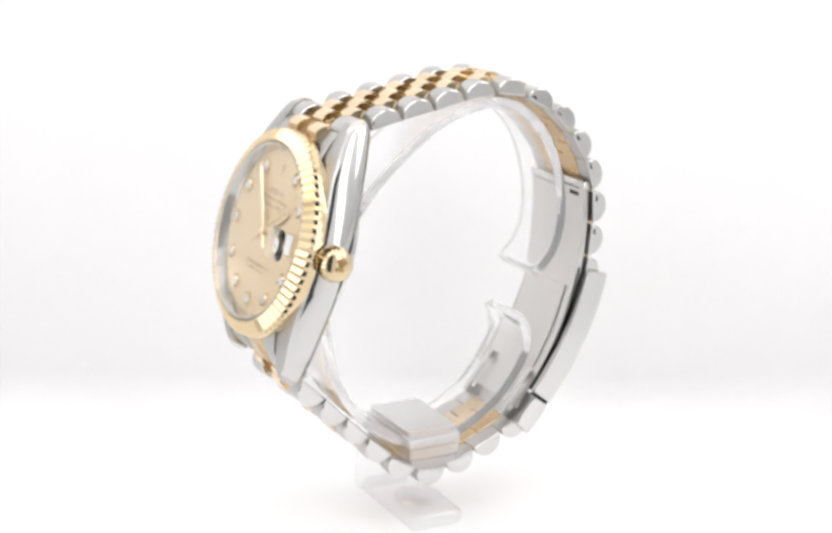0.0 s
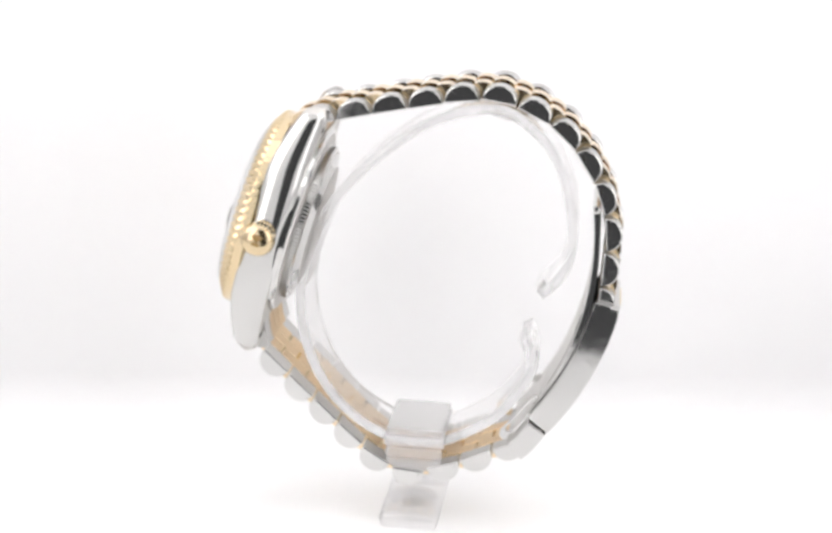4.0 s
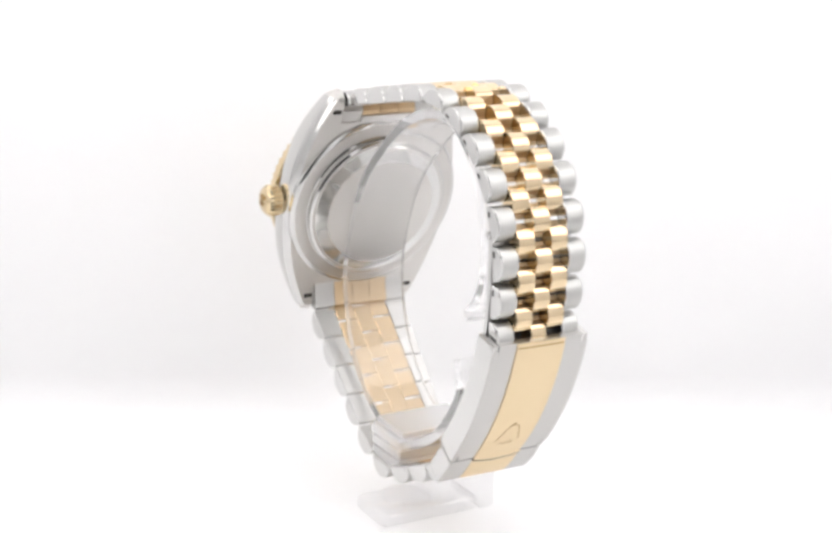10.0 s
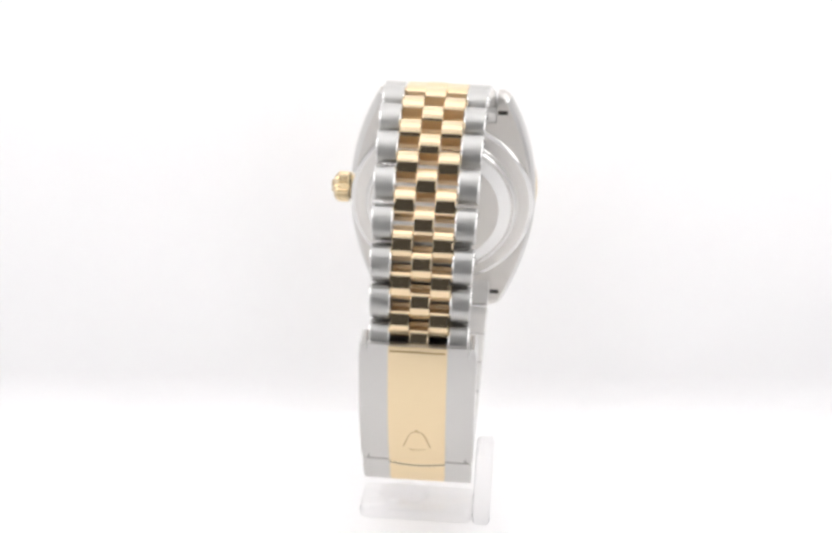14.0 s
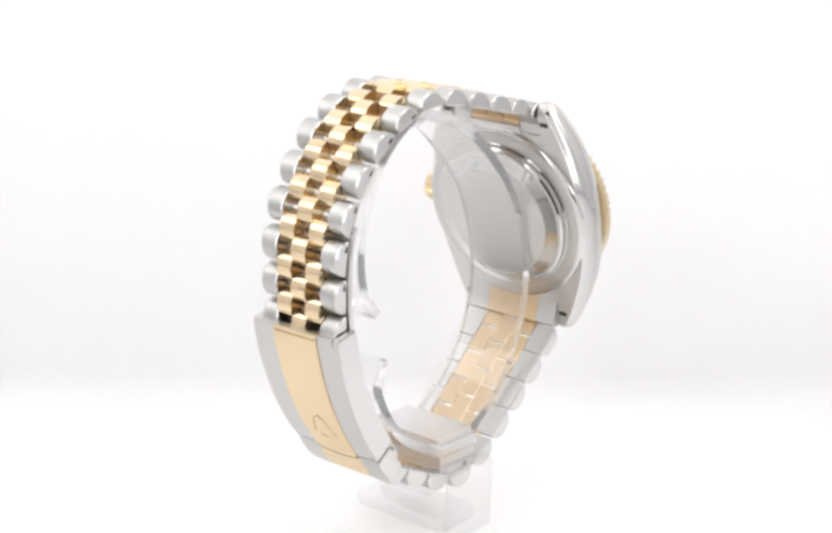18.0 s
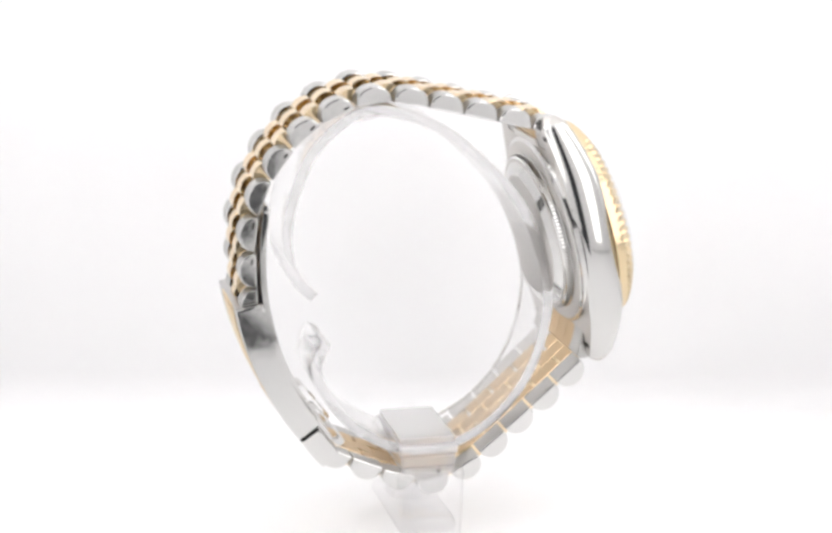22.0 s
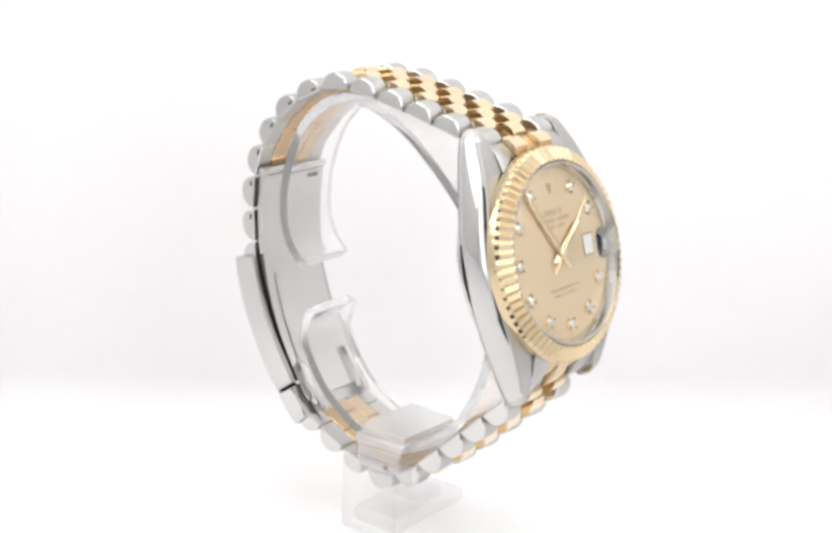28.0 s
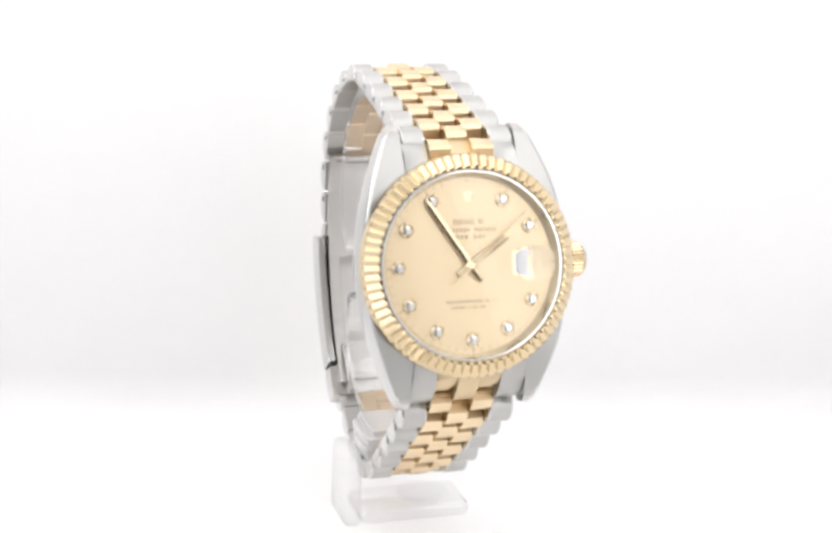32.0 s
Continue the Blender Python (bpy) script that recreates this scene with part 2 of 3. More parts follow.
def case_low(y):
    return -0.5 * max(0.0, (abs(y) - 12.0) / 8.75)


def flank_curve(y, n=15):
    """The side's outline at that height, from the underside up: softly convex, rounding in to the underside."""
    lo, hi, w = case_low(y), case_top(y), flank(y)
    pts = [(w - 1.0, lo)]
    for k in range(n):
        t = k / (n - 1)
        u = 2 * t - 1
        pts.append((w - 0.4 * u * u - 0.5 * max(0.0, (0.3 - t) / 0.3) ** 2 - 0.2 * max(0.0, (t - 0.85) / 0.15) ** 2, lo + 0.15 + (hi - lo - 0.3) * t))
    pts.append((w - 0.85, hi))
    return pts


def loft(sections):
    bm = bmesh.new()
    rings = [[bm.verts.new(p) for p in sec] for sec in sections]
    n = len(rings[0])
    for a, b in zip(rings, rings[1:]):
        for k in range(n):
            bm.faces.new((a[k], a[(k + 1) % n], b[(k + 1) % n], b[k]))
    bm.faces.new(rings[0][::-1])
    bm.faces.new(rings[-1])
    return bm


def case_middle():
    secs = []
    for k in range(33):
        y = -15.4 + 30.8 * k / 32
        c = flank_curve(y)
        secs.append([(x, y, z) for x, z in c] + [(-x, y, z) for x, z in reversed(c)])
    return loft(secs)


def lug(sx, sy):
    secs = []
    for k in range(19):
        t = 1 - (1 - k / 18) ** 1.4
        y = 15.39 + 5.3 * t
        tip = max(0.0, (t - 0.62) / 0.38)
        shrink = 0.55 * tip ** 3
        c = flank_curve(y)
        mid = (c[0][1] + c[-1][1]) / 2
        f = 1 - 0.55 * tip ** 2.6
        sec = [(sx * (x - shrink), sy * y, mid + (z - mid) * f) for x, z in c]
        sec += [(sx * (8.75 + 0.2 * shrink), sy * y, mid + (c[-1][1] - mid) * f), (sx * (8.75 + 0.2 * shrink), sy * y, mid + (c[0][1] - mid) * f)]
        secs.append(sec)
    return loft(secs)


def two_finishes(ob):
    """Satin on the top, underside and tips, polish on the flanks."""
    ob.data.materials.append(BACK_STEEL)
    # Top faces take the dimmed copy, so their weaker light is painted on.
    ob.data.materials.append(STEEL_DIM)
    n, u = HEAD.to_3x3() @ Vector((0, 0, 1)), HEAD.to_3x3() @ Vector((0, 1, 0))
    for q in ob.data.polygons:
        if abs(q.normal.dot(n)) > 0.75 or abs(q.normal.dot(u)) > 0.6:
            q.material_index = 2 if q.normal.dot(n) > 0.75 else 1


case = part("case", head(case_middle()), CASE_STEEL, watch, "polished steel case with satin top and underside", 28)
two_finishes(case)
for sx in (-1, 1):
    for sy in (-1, 1):
        two_finishes(part("lug", head(lug(sx, sy)), CASE_STEEL, case, "", 28))

# case back: stepped ring, fine ribs, flat polished disc
part("case_back", head(lathe([(15.75, 0.3), (15.6, -0.45), (15.0, -0.8), (13.0, -1.0), (12.75, -1.2), (12.75, -2.0), (12.4, -2.25), (11.9, -2.3), (9.9, -3.0), (9.7, -3.02), (0, -3.02)], 128)), STEEL, watch, "polished steel screw-down case back", 25)
back = watch.children[-1]
back.data.materials.append(BACK_STEEL)
_n = HEAD.to_3x3() @ Vector((0, 0, 1))
for q in back.data.polygons:
    if abs(q.normal.dot(_n)) > 0.96:
        q.material_index = 1
ribs = bmesh.new()
for k in range(132):
    a = 2 * math.pi * k / 132
    m = Matrix.Rotation(a, 4, "Z") @ Matrix.Translation((12.75, 0, -1.6))
    r = bmesh.ops.create_cube(ribs, size=1.0, matrix=m @ Matrix.Diagonal((0.3, 0.28, 0.75, 1)))
part("coin_edge", head(ribs), BRUSHED, watch, "fine ribs round the case back", 0)


def bezel():
    bm = bmesh.new()
    n, sub = 72, 4
    prof = [(13.75, 8.15, 0.0), (13.95, 8.45, 0.1), (14.25, 8.45, 0.75), (15.9, 7.35, 1.0), (16.2, 6.8, 0.4), (16.27, 6.2, 0.0), (16.25, 5.4, 0.0), (13.8, 5.4, 0.0)]
    rings = []
    for r, h, amt in prof:
        ring = []
        for k in range(n * sub):
            a = 2 * math.pi * k / (n * sub)
            tri = abs((k % sub) / sub - 0.5) * 2
            d = amt * (tri - 0.5) * 0.52
            ring.append(bm.verts.new(((r + d * 0.45) * math.cos(a), (r + d * 0.45) * math.sin(a), h + d * 0.8)))
        rings.append(ring)
    for a, b in zip(rings, rings[1:] + rings[:1]):
        for k in range(n * sub):
            j = (k + 1) % (n * sub)
            bm.faces.new((a[k], a[j], b[j], b[k]))
    return bm


part("bezel", head(bezel()), GOLD_BEZEL, watch, "fluted yellow gold bezel", 12)
part("inner_ring", head(lathe([(13.72, 8.2), (13.4, 8.2), (12.68, 6.78), (12.68, 6.74), (13.72, 6.73)], 128, True)), STEEL, watch, "polished steel ring round the dial")

dial = part("dial", head(lathe([(0, 6.72), (12.78, 6.72), (12.78, 6.3), (0, 6.3)], 128)), DIAL, watch, "champagne dial with a sunray finish")

# minute track, applied round settings with stones, date window
track = bmesh.new()
for k in range(60):
    a = 2 * math.pi * k / 60
    big = k % 5 == 0
    bmesh.ops.create_cube(track, size=1.0, matrix=Matrix.Rotation(a, 4, "Z") @ Matrix.Translation((0, 12.2, 6.735)) @ Matrix.Diagonal((0.16 if big else 0.09, 0.7 if big else 0.55, 0.02, 1)))
part("minute_track", head(track), PRINT, dial, "thin brown minute marks", 0)
for k in range(12):
    if k in (0, 3):
        continue
    a = -2 * math.pi * k / 12
    m = Matrix.Rotation(a, 4, "Z") @ Matrix.Translation((0, 10.75, 6.72))
    b = lathe([(0, 0.0), (1.05, 0.0), (1.02, 0.18), (0.93, 0.24), (0, 0.2)], 24)
    for j in range(4):                                  # four claws hold the stone
        claw = lathe([(0, 0.1), (0.26, 0.1), (0.26, 0.42), (0.16, 0.56), (0, 0.58)], 8)
        claw.transform(Matrix.Rotation(radians(45 + 90 * j), 4, "Z") @ Matrix.Translation((0.92, 0, 0)))
        b = joined(b, claw)
    b.transform(m)
    mk = part("hour_marker", head(b), GOLD_BEZEL, dial, "round gold claw setting with a diamond")
    g = bmesh.new()                                     # brilliant: table, star and girdle
    rings = [[g.verts.new((r * math.cos(math.pi * (i + o) / 8), r * math.sin(math.pi * (i + o) / 8), h)) for i in range(16)] for r, h, o in ((0.8, 0.2, 0), (0.8, 0.26, 0), (0.62, 0.48, 1), (0.36, 0.56, 0))]
    for ra, rb in zip(rings, rings[1:]):
        for i in range(16):
            g.faces.new((ra[i], ra[(i + 1) % 16], rb[(i + 1) % 16]))
            g.faces.new((ra[i], rb[(i + 1) % 16], rb[i]))
    g.faces.new(rings[-1])
    g.faces.new(rings[0][::-1])
    g.transform(m)
    part("stone", head(g), DIAMOND, mk, smooth=0)
emblem = bmesh.new()
for k in range(5):
    m = Matrix.Translation((0, 9.5, 6.78)) @ Matrix.Rotation(radians((k - 2) * 17), 4, "Z") @ Matrix.Translation((0, 0.7, 0))
    bmesh.ops.create_cube(emblem, size=1.0, matrix=m @ Matrix.Diagonal((0.2, 1.1, 0.14, 1)))
bmesh.ops.create_cube(emblem, size=1.0, matrix=Matrix.Translation((0, 9.4, 6.78)) @ Matrix.Diagonal((0.9, 0.4, 0.14, 1)))
part("emblem", head(emblem), GOLD, dial, "small applied gold emblem", 0)


def bars(rows, h):
    """Lines of print too small to read, as short plain bars: (middle, height, width, size, gap every)."""
    bm = bmesh.new()
    rnd = random.Random(5)
    for xm, y, w, s, nbar in rows:
        step = w / nbar
        for i in range(nbar):
            if i and rnd.random() < 0.08:
                continue
            x = xm - w / 2 + (i + 0.5) * step
            bmesh.ops.create_cube(bm, size=1.0, matrix=Matrix.Translation((x, y, h)) @ Matrix.Diagonal((step * 0.5, s, 0.02, 1)))
    return bm


part("print", head(bars([(0, 6.3, 4.8, 0.85, 10), (0, 5.1, 8.6, 0.62, 15), (0, 4.1, 5.4, 0.62, 8), (0, -5.2, 7.8, 0.48, 22), (0, -6.05, 6.4, 0.44, 19)], 6.735)), PRINT, dial, "small brown lines of print", 0)
part("date_window", head(box(6.8, 9.3, -1.5, 1.5, 6.6, 6.75)), WHITE, dial, "white date window", 0)
part("date_frame", head(joined(box(6.55, 9.55, 1.5, 1.75, 6.7, 6.82), box(6.55, 9.55, -1.75, -1.5, 6.7, 6.82), box(6.55, 6.8, -1.5, 1.5, 6.7, 6.82), box(9.3, 9.55, -1.5, 1.5, 6.7, 6.82))), GOLD, dial, smooth=0)


def hand(name, angle, length, w, tail, h, label):
    """A baton with a ridge along its middle."""
    edge = [(-w * 0.8, -tail), (w * 0.8, -tail), (w, length * 0.1), (w * 0.85, length * 0.9), (0, length), (-w * 0.85, length * 0.9), (-w, length * 0.1)]
    bm = bmesh.new()
    low = [bm.verts.new((x, y, h)) for x, y in edge]
    mid = [bm.verts.new((x, y, h + 0.08)) for x, y in edge]
    foot, tip = bm.verts.new((0, -tail + 0.3, h + 0.08 + w * 0.42)), bm.verts.new((0, length * 0.9, h + 0.08 + w * 0.42))
    n = len(edge)
    for k in range(n):
        j = (k + 1) % n
        bm.faces.new((low[k], low[j], mid[j], mid[k]))
    bm.faces.new(low[::-1])
    for q in ((0, 1), (3, 4), (4, 5)):
        bm.faces.new((mid[q[0]], mid[q[1]], foot if q == (0, 1) else tip))
    bm.faces.new((mid[1], mid[2], mid[3], tip, foot))
    bm.faces.new((mid[5], mid[6], mid[0], foot, tip))
    bm.transform(Matrix.Rotation(-radians(angle), 4, "Z"))
    return part(name, head(bm), HAND_GOLD, dial, label, 0)


hand("hour_hand", 56.0, 7.6, 0.56, 2.4, 7.0, "gold baton hour hand")
hand("minute_hand", 326.0, 11.8, 0.5, 2.8, 7.25, "gold baton minute hand")
hand("second_hand", 49.0, 11.9, 0.11, 4.2, 7.5, "thin gold seconds hand")
part("hand_hub", head(lathe([(0, 6.9), (0.75, 6.9), (0.75, 7.6), (0.5, 7.8), (0, 7.8)], 24)), HAND_GOLD, dial)

crystal = part("crystal", head(lathe([(0, 9.3), (13.0, 9.3), (13.5, 9.1), (13.7, 8.7), (13.7, 8.25), (13.3, 8.25), (13.1, 8.45), (0, 8.5)], 96)), CRYSTAL, watch, "clear sapphire crystal")
crystal.visible_shadow = False
cyc = lathe([(0, 9.32)] + [(1.0, 9.32)] + [(1 - 0.1 * k, 9.5 + 0.62 * (1 - (1 - 0.1 * k) ** 2)) for k in range(11)], 48)
for v in cyc.verts:                                    # from round to a cushion shape
    d = math.hypot(v.co.x, v.co.y)
    if d > 0.001:
        k = ((abs(v.co.x) / d) ** 4 + (abs(v.co.y) / d) ** 4) ** -0.25
        v.co.x, v.co.y = v.co.x * k, v.co.y * k
cyc.transform(Matrix.Translation((9.15, 0, 0)) @ Matrix.Diagonal((2.9, 2.4, 1, 1)))
cy = part("date_lens", head(cyc), LENS, crystal, "magnifying lens over the date")
cy.visible_shadow = False


def crown():
    n = 26
    bm = bmesh.new()
    prof = [(0.0, 15.4), (1.9, 15.4), (1.9, 16.0), (2.25, 16.15), (2.4, 16.45), (2.4, 18.1), (2.25, 18.6), (1.9, 18.9), (1.2, 19.1), (0.6, 19.17), (0.0, 19.2)]
    rings = []
    for r, x in prof:
        if r == 0:
            rings.append([bm.verts.new((x, 0, 0))])
            continue
        ring = []
        for k in range(n * 2):
            a = math.pi * k / n
            rr = r + (0.24 if k % 2 and r > 2.3 else 0)
            ring.append(bm.verts.new((x, rr * math.cos(a), rr * math.sin(a))))
        rings.append(ring)
    for a, b in zip(rings, rings[1:]):
        for k in range(n * 2):
            q = [a[k % len(a)], a[(k + 1) % len(a)], b[(k + 1) % len(b)], b[k % len(b)]]
            q = [v for i, v in enumerate(q) if v not in q[:i]]
            if len(q) > 2:
                bm.faces.new(q)
    bm.transform(Matrix.Translation((0, 0, 3.4)))
    return bm


crown_part = part("crown", head(crown()), GOLD_BEZEL, watch, "ribbed gold winding crown", 25)
raised = bmesh.new()
for k in range(5):
    m = Matrix.Translation((19.22, 0, 3.4)) @ Matrix.Rotation(radians((k - 2) * 20), 4, "X") @ Matrix.Translation((0, 0.55, 0))
    bmesh.ops.create_cube(raised, size=1.0, matrix=m @ Matrix.Diagonal((0.25, 1.3, 0.24, 1)))
bmesh.ops.create_cube(raised, size=1.0, matrix=Matrix.Translation((19.22, -0.4, 3.4)) @ Matrix.Diagonal((0.25, 0.5, 1.2, 1)))
# Darker gold than the crown, so the emblem's relief shading is in the colour.
part("raised_emblem", head(raised), DARK_GOLD, crown_part, smooth=0)

# lug recesses of the spring bars, on the underside: dark boxes stand for their shade
for sx in (-1, 1):
    for sy in (-1, 1):
        b = box(sx * 9.75 - 0.8, sx * 9.75 + 0.8, sy * 17.5 - 0.4, sy * 17.5 + 0.4, -0.44, 0.2, 0.12, 1)
        part("spring_bar_slot", head(b), DARK, watch, smooth=0)

# ---------------------------------------------------------------- bracelet
PITCH_MM = 5.62


def chain(y, z, headings):
    """Link poses along a chain: start, then the heading of each step, degrees."""
    out = []
    for k, h in enumerate(headings):
        out.append((y, z))
        y, z = y + PITCH_MM * math.cos(radians(h)), z + PITCH_MM * math.sin(radians(h))
    out.append((y, z))
    poses = []
    for k, (a, b) in enumerate(out):
        h0 = headings[max(0, k - 1)]
        h1 = headings[min(k, len(headings) - 1)]
        poses.append((a, b, (h0 + h1) / 2))
    return poses


def link_frame(y, z, h):
    c, s = math.cos(radians(h)), math.sin(radians(h))
    return Matrix(((1, 0, 0, CX), (0, c, s, y), (0, s, -c, z), (0, 0, 0, 1)))


def dome(length, height, n=12, foot=0.35):
    """The D of a link: flat inside, round outside."""
    pts = [(-length / 2, 0.0), (length / 2, 0.0)]
    for k in range(n + 1):
        a = math.pi * k / n
        pts.append((length / 2 * math.cos(a), foot + (height - foot) * math.sin(a) ** 0.9))
    return pts


def barrel(pitch, length, height):
    """A small middle link: a base as long as the step, and on it a gently crowned block with upright ends."""
    h = length / 2
    side = [(h + 0.12, 0.45), (h, 1.6), (h - 0.06, 1.78), (h - 0.2, 1.91), (h - 0.5, 2.1), (h - 0.9, 2.28), (h - 1.35, 2.4)]
    side = [(a, b * height / 2.46) for a, b in side]
    return [(-pitch / 2, 0.0), (pitch / 2, 0.0), (pitch / 2, 0.4)] + side + [(0.0, height)] + [(-a, b) for a, b in reversed(side)] + [(-pitch / 2, 0.4)]


def dull_inside(ob, m, inside):
    """A link's inner, wrist-side face is dull; its darker gold holds the loop's shade."""
    out = m.to_3x3() @ Vector((0, 0, 1))
    ob.data.materials.append(inside)
    k = len(ob.data.materials) - 1
    for q in ob.data.polygons:
        if q.normal.dot(out) < -0.9:
            q.material_index, q.use_smooth = k, False


def paint_recess(ob, m):
    """Paints recess shade, as duller brown gold, on a link's upright ends and ledge."""
    along, out = m.to_3x3() @ Vector((0, 1, 0)), m.to_3x3() @ Vector((0, 0, 1))
    foot = Vector((0, m[1][3] * MM, (m[2][3] + LIFT) * MM))
    for q in ob.data.polygons:
        rise = (q.center - foot).dot(out)
        if abs(q.normal.dot(along)) > 0.9 or (q.normal.dot(out) > 0.9 and rise < 0.8 * MM):
            q.material_index, q.use_smooth = 1, False


def row_of_links(y, z, h, half, skew=0.2, tall=2.65):
    """One row: two steel outer links, a gold middle link, and two gold links half a step on."""
    m = link_frame(y, z, h)
    g = half * 0.565
    w = g * 2 / 3
    for sgn in (-1, 1):
        x0, x1 = sorted((sgn * (g + 0.07), sgn * half))
        ob = polished_ends(part("outer_link", place(prism(dome(5.2, tall, 14), x0, x1, 0.22, 2, x0 + (skew if sgn < 0 else 0), x1 - (skew if sgn > 0 else 0)), m), LINK_STEEL, watch, "brushed steel outer link with a polished side", 18), STEEL)
        dull_inside(ob, m, STEEL_DULL)
    ob = part("centre_link", place(prism(barrel(5.1, 3.7, 2.75), -w / 2 + 0.02, w / 2 - 0.02, 0.06, 1), m), GOLD, watch, "", 25)
    dull_inside(ob, m, GOLD_DULL)
    paint_recess(ob, m)


def half_row(y, z, h, half, tall=2.7):
    m = link_frame(y, z, h)
    g = half * 0.565
    w = g * 2 / 3
    for sgn in (-1, 1):
        x0, x1 = sorted((sgn * (w / 2 + 0.03), sgn * (g + 0.02)))
        ob = part("inner_link", place(prism(barrel(5.1, 3.7, tall), x0, x1, 0.06, 1), m), GOLD, watch, "", 25)
        dull_inside(ob, m, GOLD_DULL)
        paint_recess(ob, m)


TOP = chain(16.3, -7.35, [167, 167.5, 168.5, 169.5, 178, 199, 214, 230, 242, 257, 271, 273])
LOW = chain(-15.5, -58.0, [-24, -22, -12, 22, 40, 43, 43, 43.5])


def bracelet(rows, w0, w1, first=True):
    n = len(rows)
    for k, (y, z, h) in enumerate(rows):
        row_of_links(y, z, h, w0 + (w1 - w0) * k / (n - 1), 0.2 if w1 < w0 else -0.2, 2.65 if first else 2.9)
    for k in range(n - 1):
        (y, z, h), (y2, z2, h2) = rows[k], rows[k + 1]
        half_row((y + y2) / 2, (z + z2) / 2, (h + h2) / 2, w0 + (w1 - w0) * (k + 0.5) / (n - 1))
    y, z, h = rows[0] if first else rows[-1]            # the half row that meets the case
    d = -PITCH_MM / 2 if first else PITCH_MM / 2
    half_row(y + d * math.cos(radians(h)), z + d * math.sin(radians(h)), h, w0 if first else w1, 1.9)


def pin_slots(rows, picks, w0, w1):
    for k in picks:
        y, z, h = rows[k]
        half = w0 + (w1 - w0) * k / (len(rows) - 1)
        for sgn in (-1, 1):
            # Thin dark box in place of the shade in a pin slot.
            b = box(sgn * half - 0.03, sgn * half + 0.03, -1.9, -1.0, 0.55, 0.8)
            part("pin_slot", place(b, link_frame(y, z, h)), DARK, watch, smooth=0)


bracelet(TOP, 8.6, 7.25)
bracelet(LOW, 7.3, 8.6, False)
pin_slots(TOP, range(6, 12), 8.6, 7.25)
pin_slots(LOW, range(1, 4), 7.3, 8.6)

# end links between the lugs
for sy in (-1, 1):
    for x0, x1, m_, nm in ((-8.65, -4.95, STEEL_DIM, "end_link"), (4.95, 8.65, STEEL_DIM, "end_link"), (-4.9, -1.7, GOLD_DIM, "end_link_gold"), (-1.65, 1.65, GOLD_DIM, "end_link_gold"), (1.7, 4.9, GOLD_DIM, "end_link_gold")):
        if sy > 0:
            prof = [(13.8, 0.2), (17.4, -0.25), (18.4, 0.3), (19.4, 1.0), (19.4, 1.6), (18.5, 3.0), (16.4, 4.6), (13.8, 5.4)]
        else:
            prof = [(13.8, 0.2), (16.2, -0.3), (17.8, -1.0), (19.1, -2.0), (19.8, -1.7), (20.1, -0.6), (19.7, 1.3), (18.5, 3.0), (16.4, 4.6), (13.8, 5.4)]
        if nm == "end_link_gold" and abs(x0 + x1) > 1:
            prof = [(a if z < 0.45 else min(a, 17.7), z) for a, z in prof]
        b = prism([(sy * a, z) for a, z in prof], x0, x1, 0.1)
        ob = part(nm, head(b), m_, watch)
        ob.data.materials.append(GOLD_DULL if m_ is GOLD_DIM else STEEL_DULL)
        for q in ob.data.polygons:                      # the hollow underside is dull
            if q.normal.dot(_n) < -0.4:
                q.material_index = 1

part("end_link_plate", head(box(-5.0, 5.0, 15.3, 16.6, -0.5, 0.1, 0.1)), SATIN, watch, "satin steel back plate of the end link")

# ---------------------------------------------------------------- clasp
def arc_path(p0, p1, bow, n):
    """Points from p0 to p1 on a bow that swells to the outside by that much, with the outward normals."""
    (y0, z0), (y1, z1) = p0, p1
    dy, dz = y1 - y0, z1 - z0
    ln = math.hypot(dy, dz)
    ny, nz = dz / ln, -dy / ln
    out = []
    for k in range(n + 1):
        t = k / n
        s = bow * 4 * t * (1 - t)
        out.append((y0 + dy * t + ny * s, z0 + dz * t + nz * s))
    return out


def shell(outer, inner, x0, x1, bevel=0.0):
    return prism(list(outer) + list(reversed(list(inner))), x0, x1, bevel)


def bent_plate(path, thick, x0, x1, bevel=0.0):
    """A plate of that thickness along a path (y, z), thick to the inside."""
    inner = []
    for k, (y, z) in enumerate(path):
        (ya, za), (yb, zb) = path[max(0, k - 1)], path[min(len(path) - 1, k + 1)]
        ln = math.hypot(yb - ya, zb - za)
        ny, nz = -(zb - za) / ln, (yb - ya) / ln
        inner.append((y + ny * thick, z + nz * thick))
    return shell(path, inner, x0, x1, bevel)


COVER = arc_path((-31.9, -33.7), (-21.8, -55.3), 1.45, 14)
cover = joined(bent_plate(COVER, 1.2, CX - 7.3, CX + 7.3), bent_plate(COVER, 4.1, CX - 8.45, CX - 7.3, 0.3), bent_plate(COVER, 4.1, CX + 7.3, CX + 8.45, 0.3))
clasp = part("clasp", place(cover, Matrix.Identity(4)), BRUSHED, watch, "hollow brushed steel folding clasp with gold strip")
polished_ends(clasp, STEEL)
part("gold_strip", place(bent_plate(arc_path((-32.05, -33.85), (-21.95, -55.25), 1.47, 14), 1.2, CX - 4.25, CX + 4.25, 0.15), Matrix.Identity(4)), GOLD_SATIN, clasp, "satin gold middle strip of the clasp")
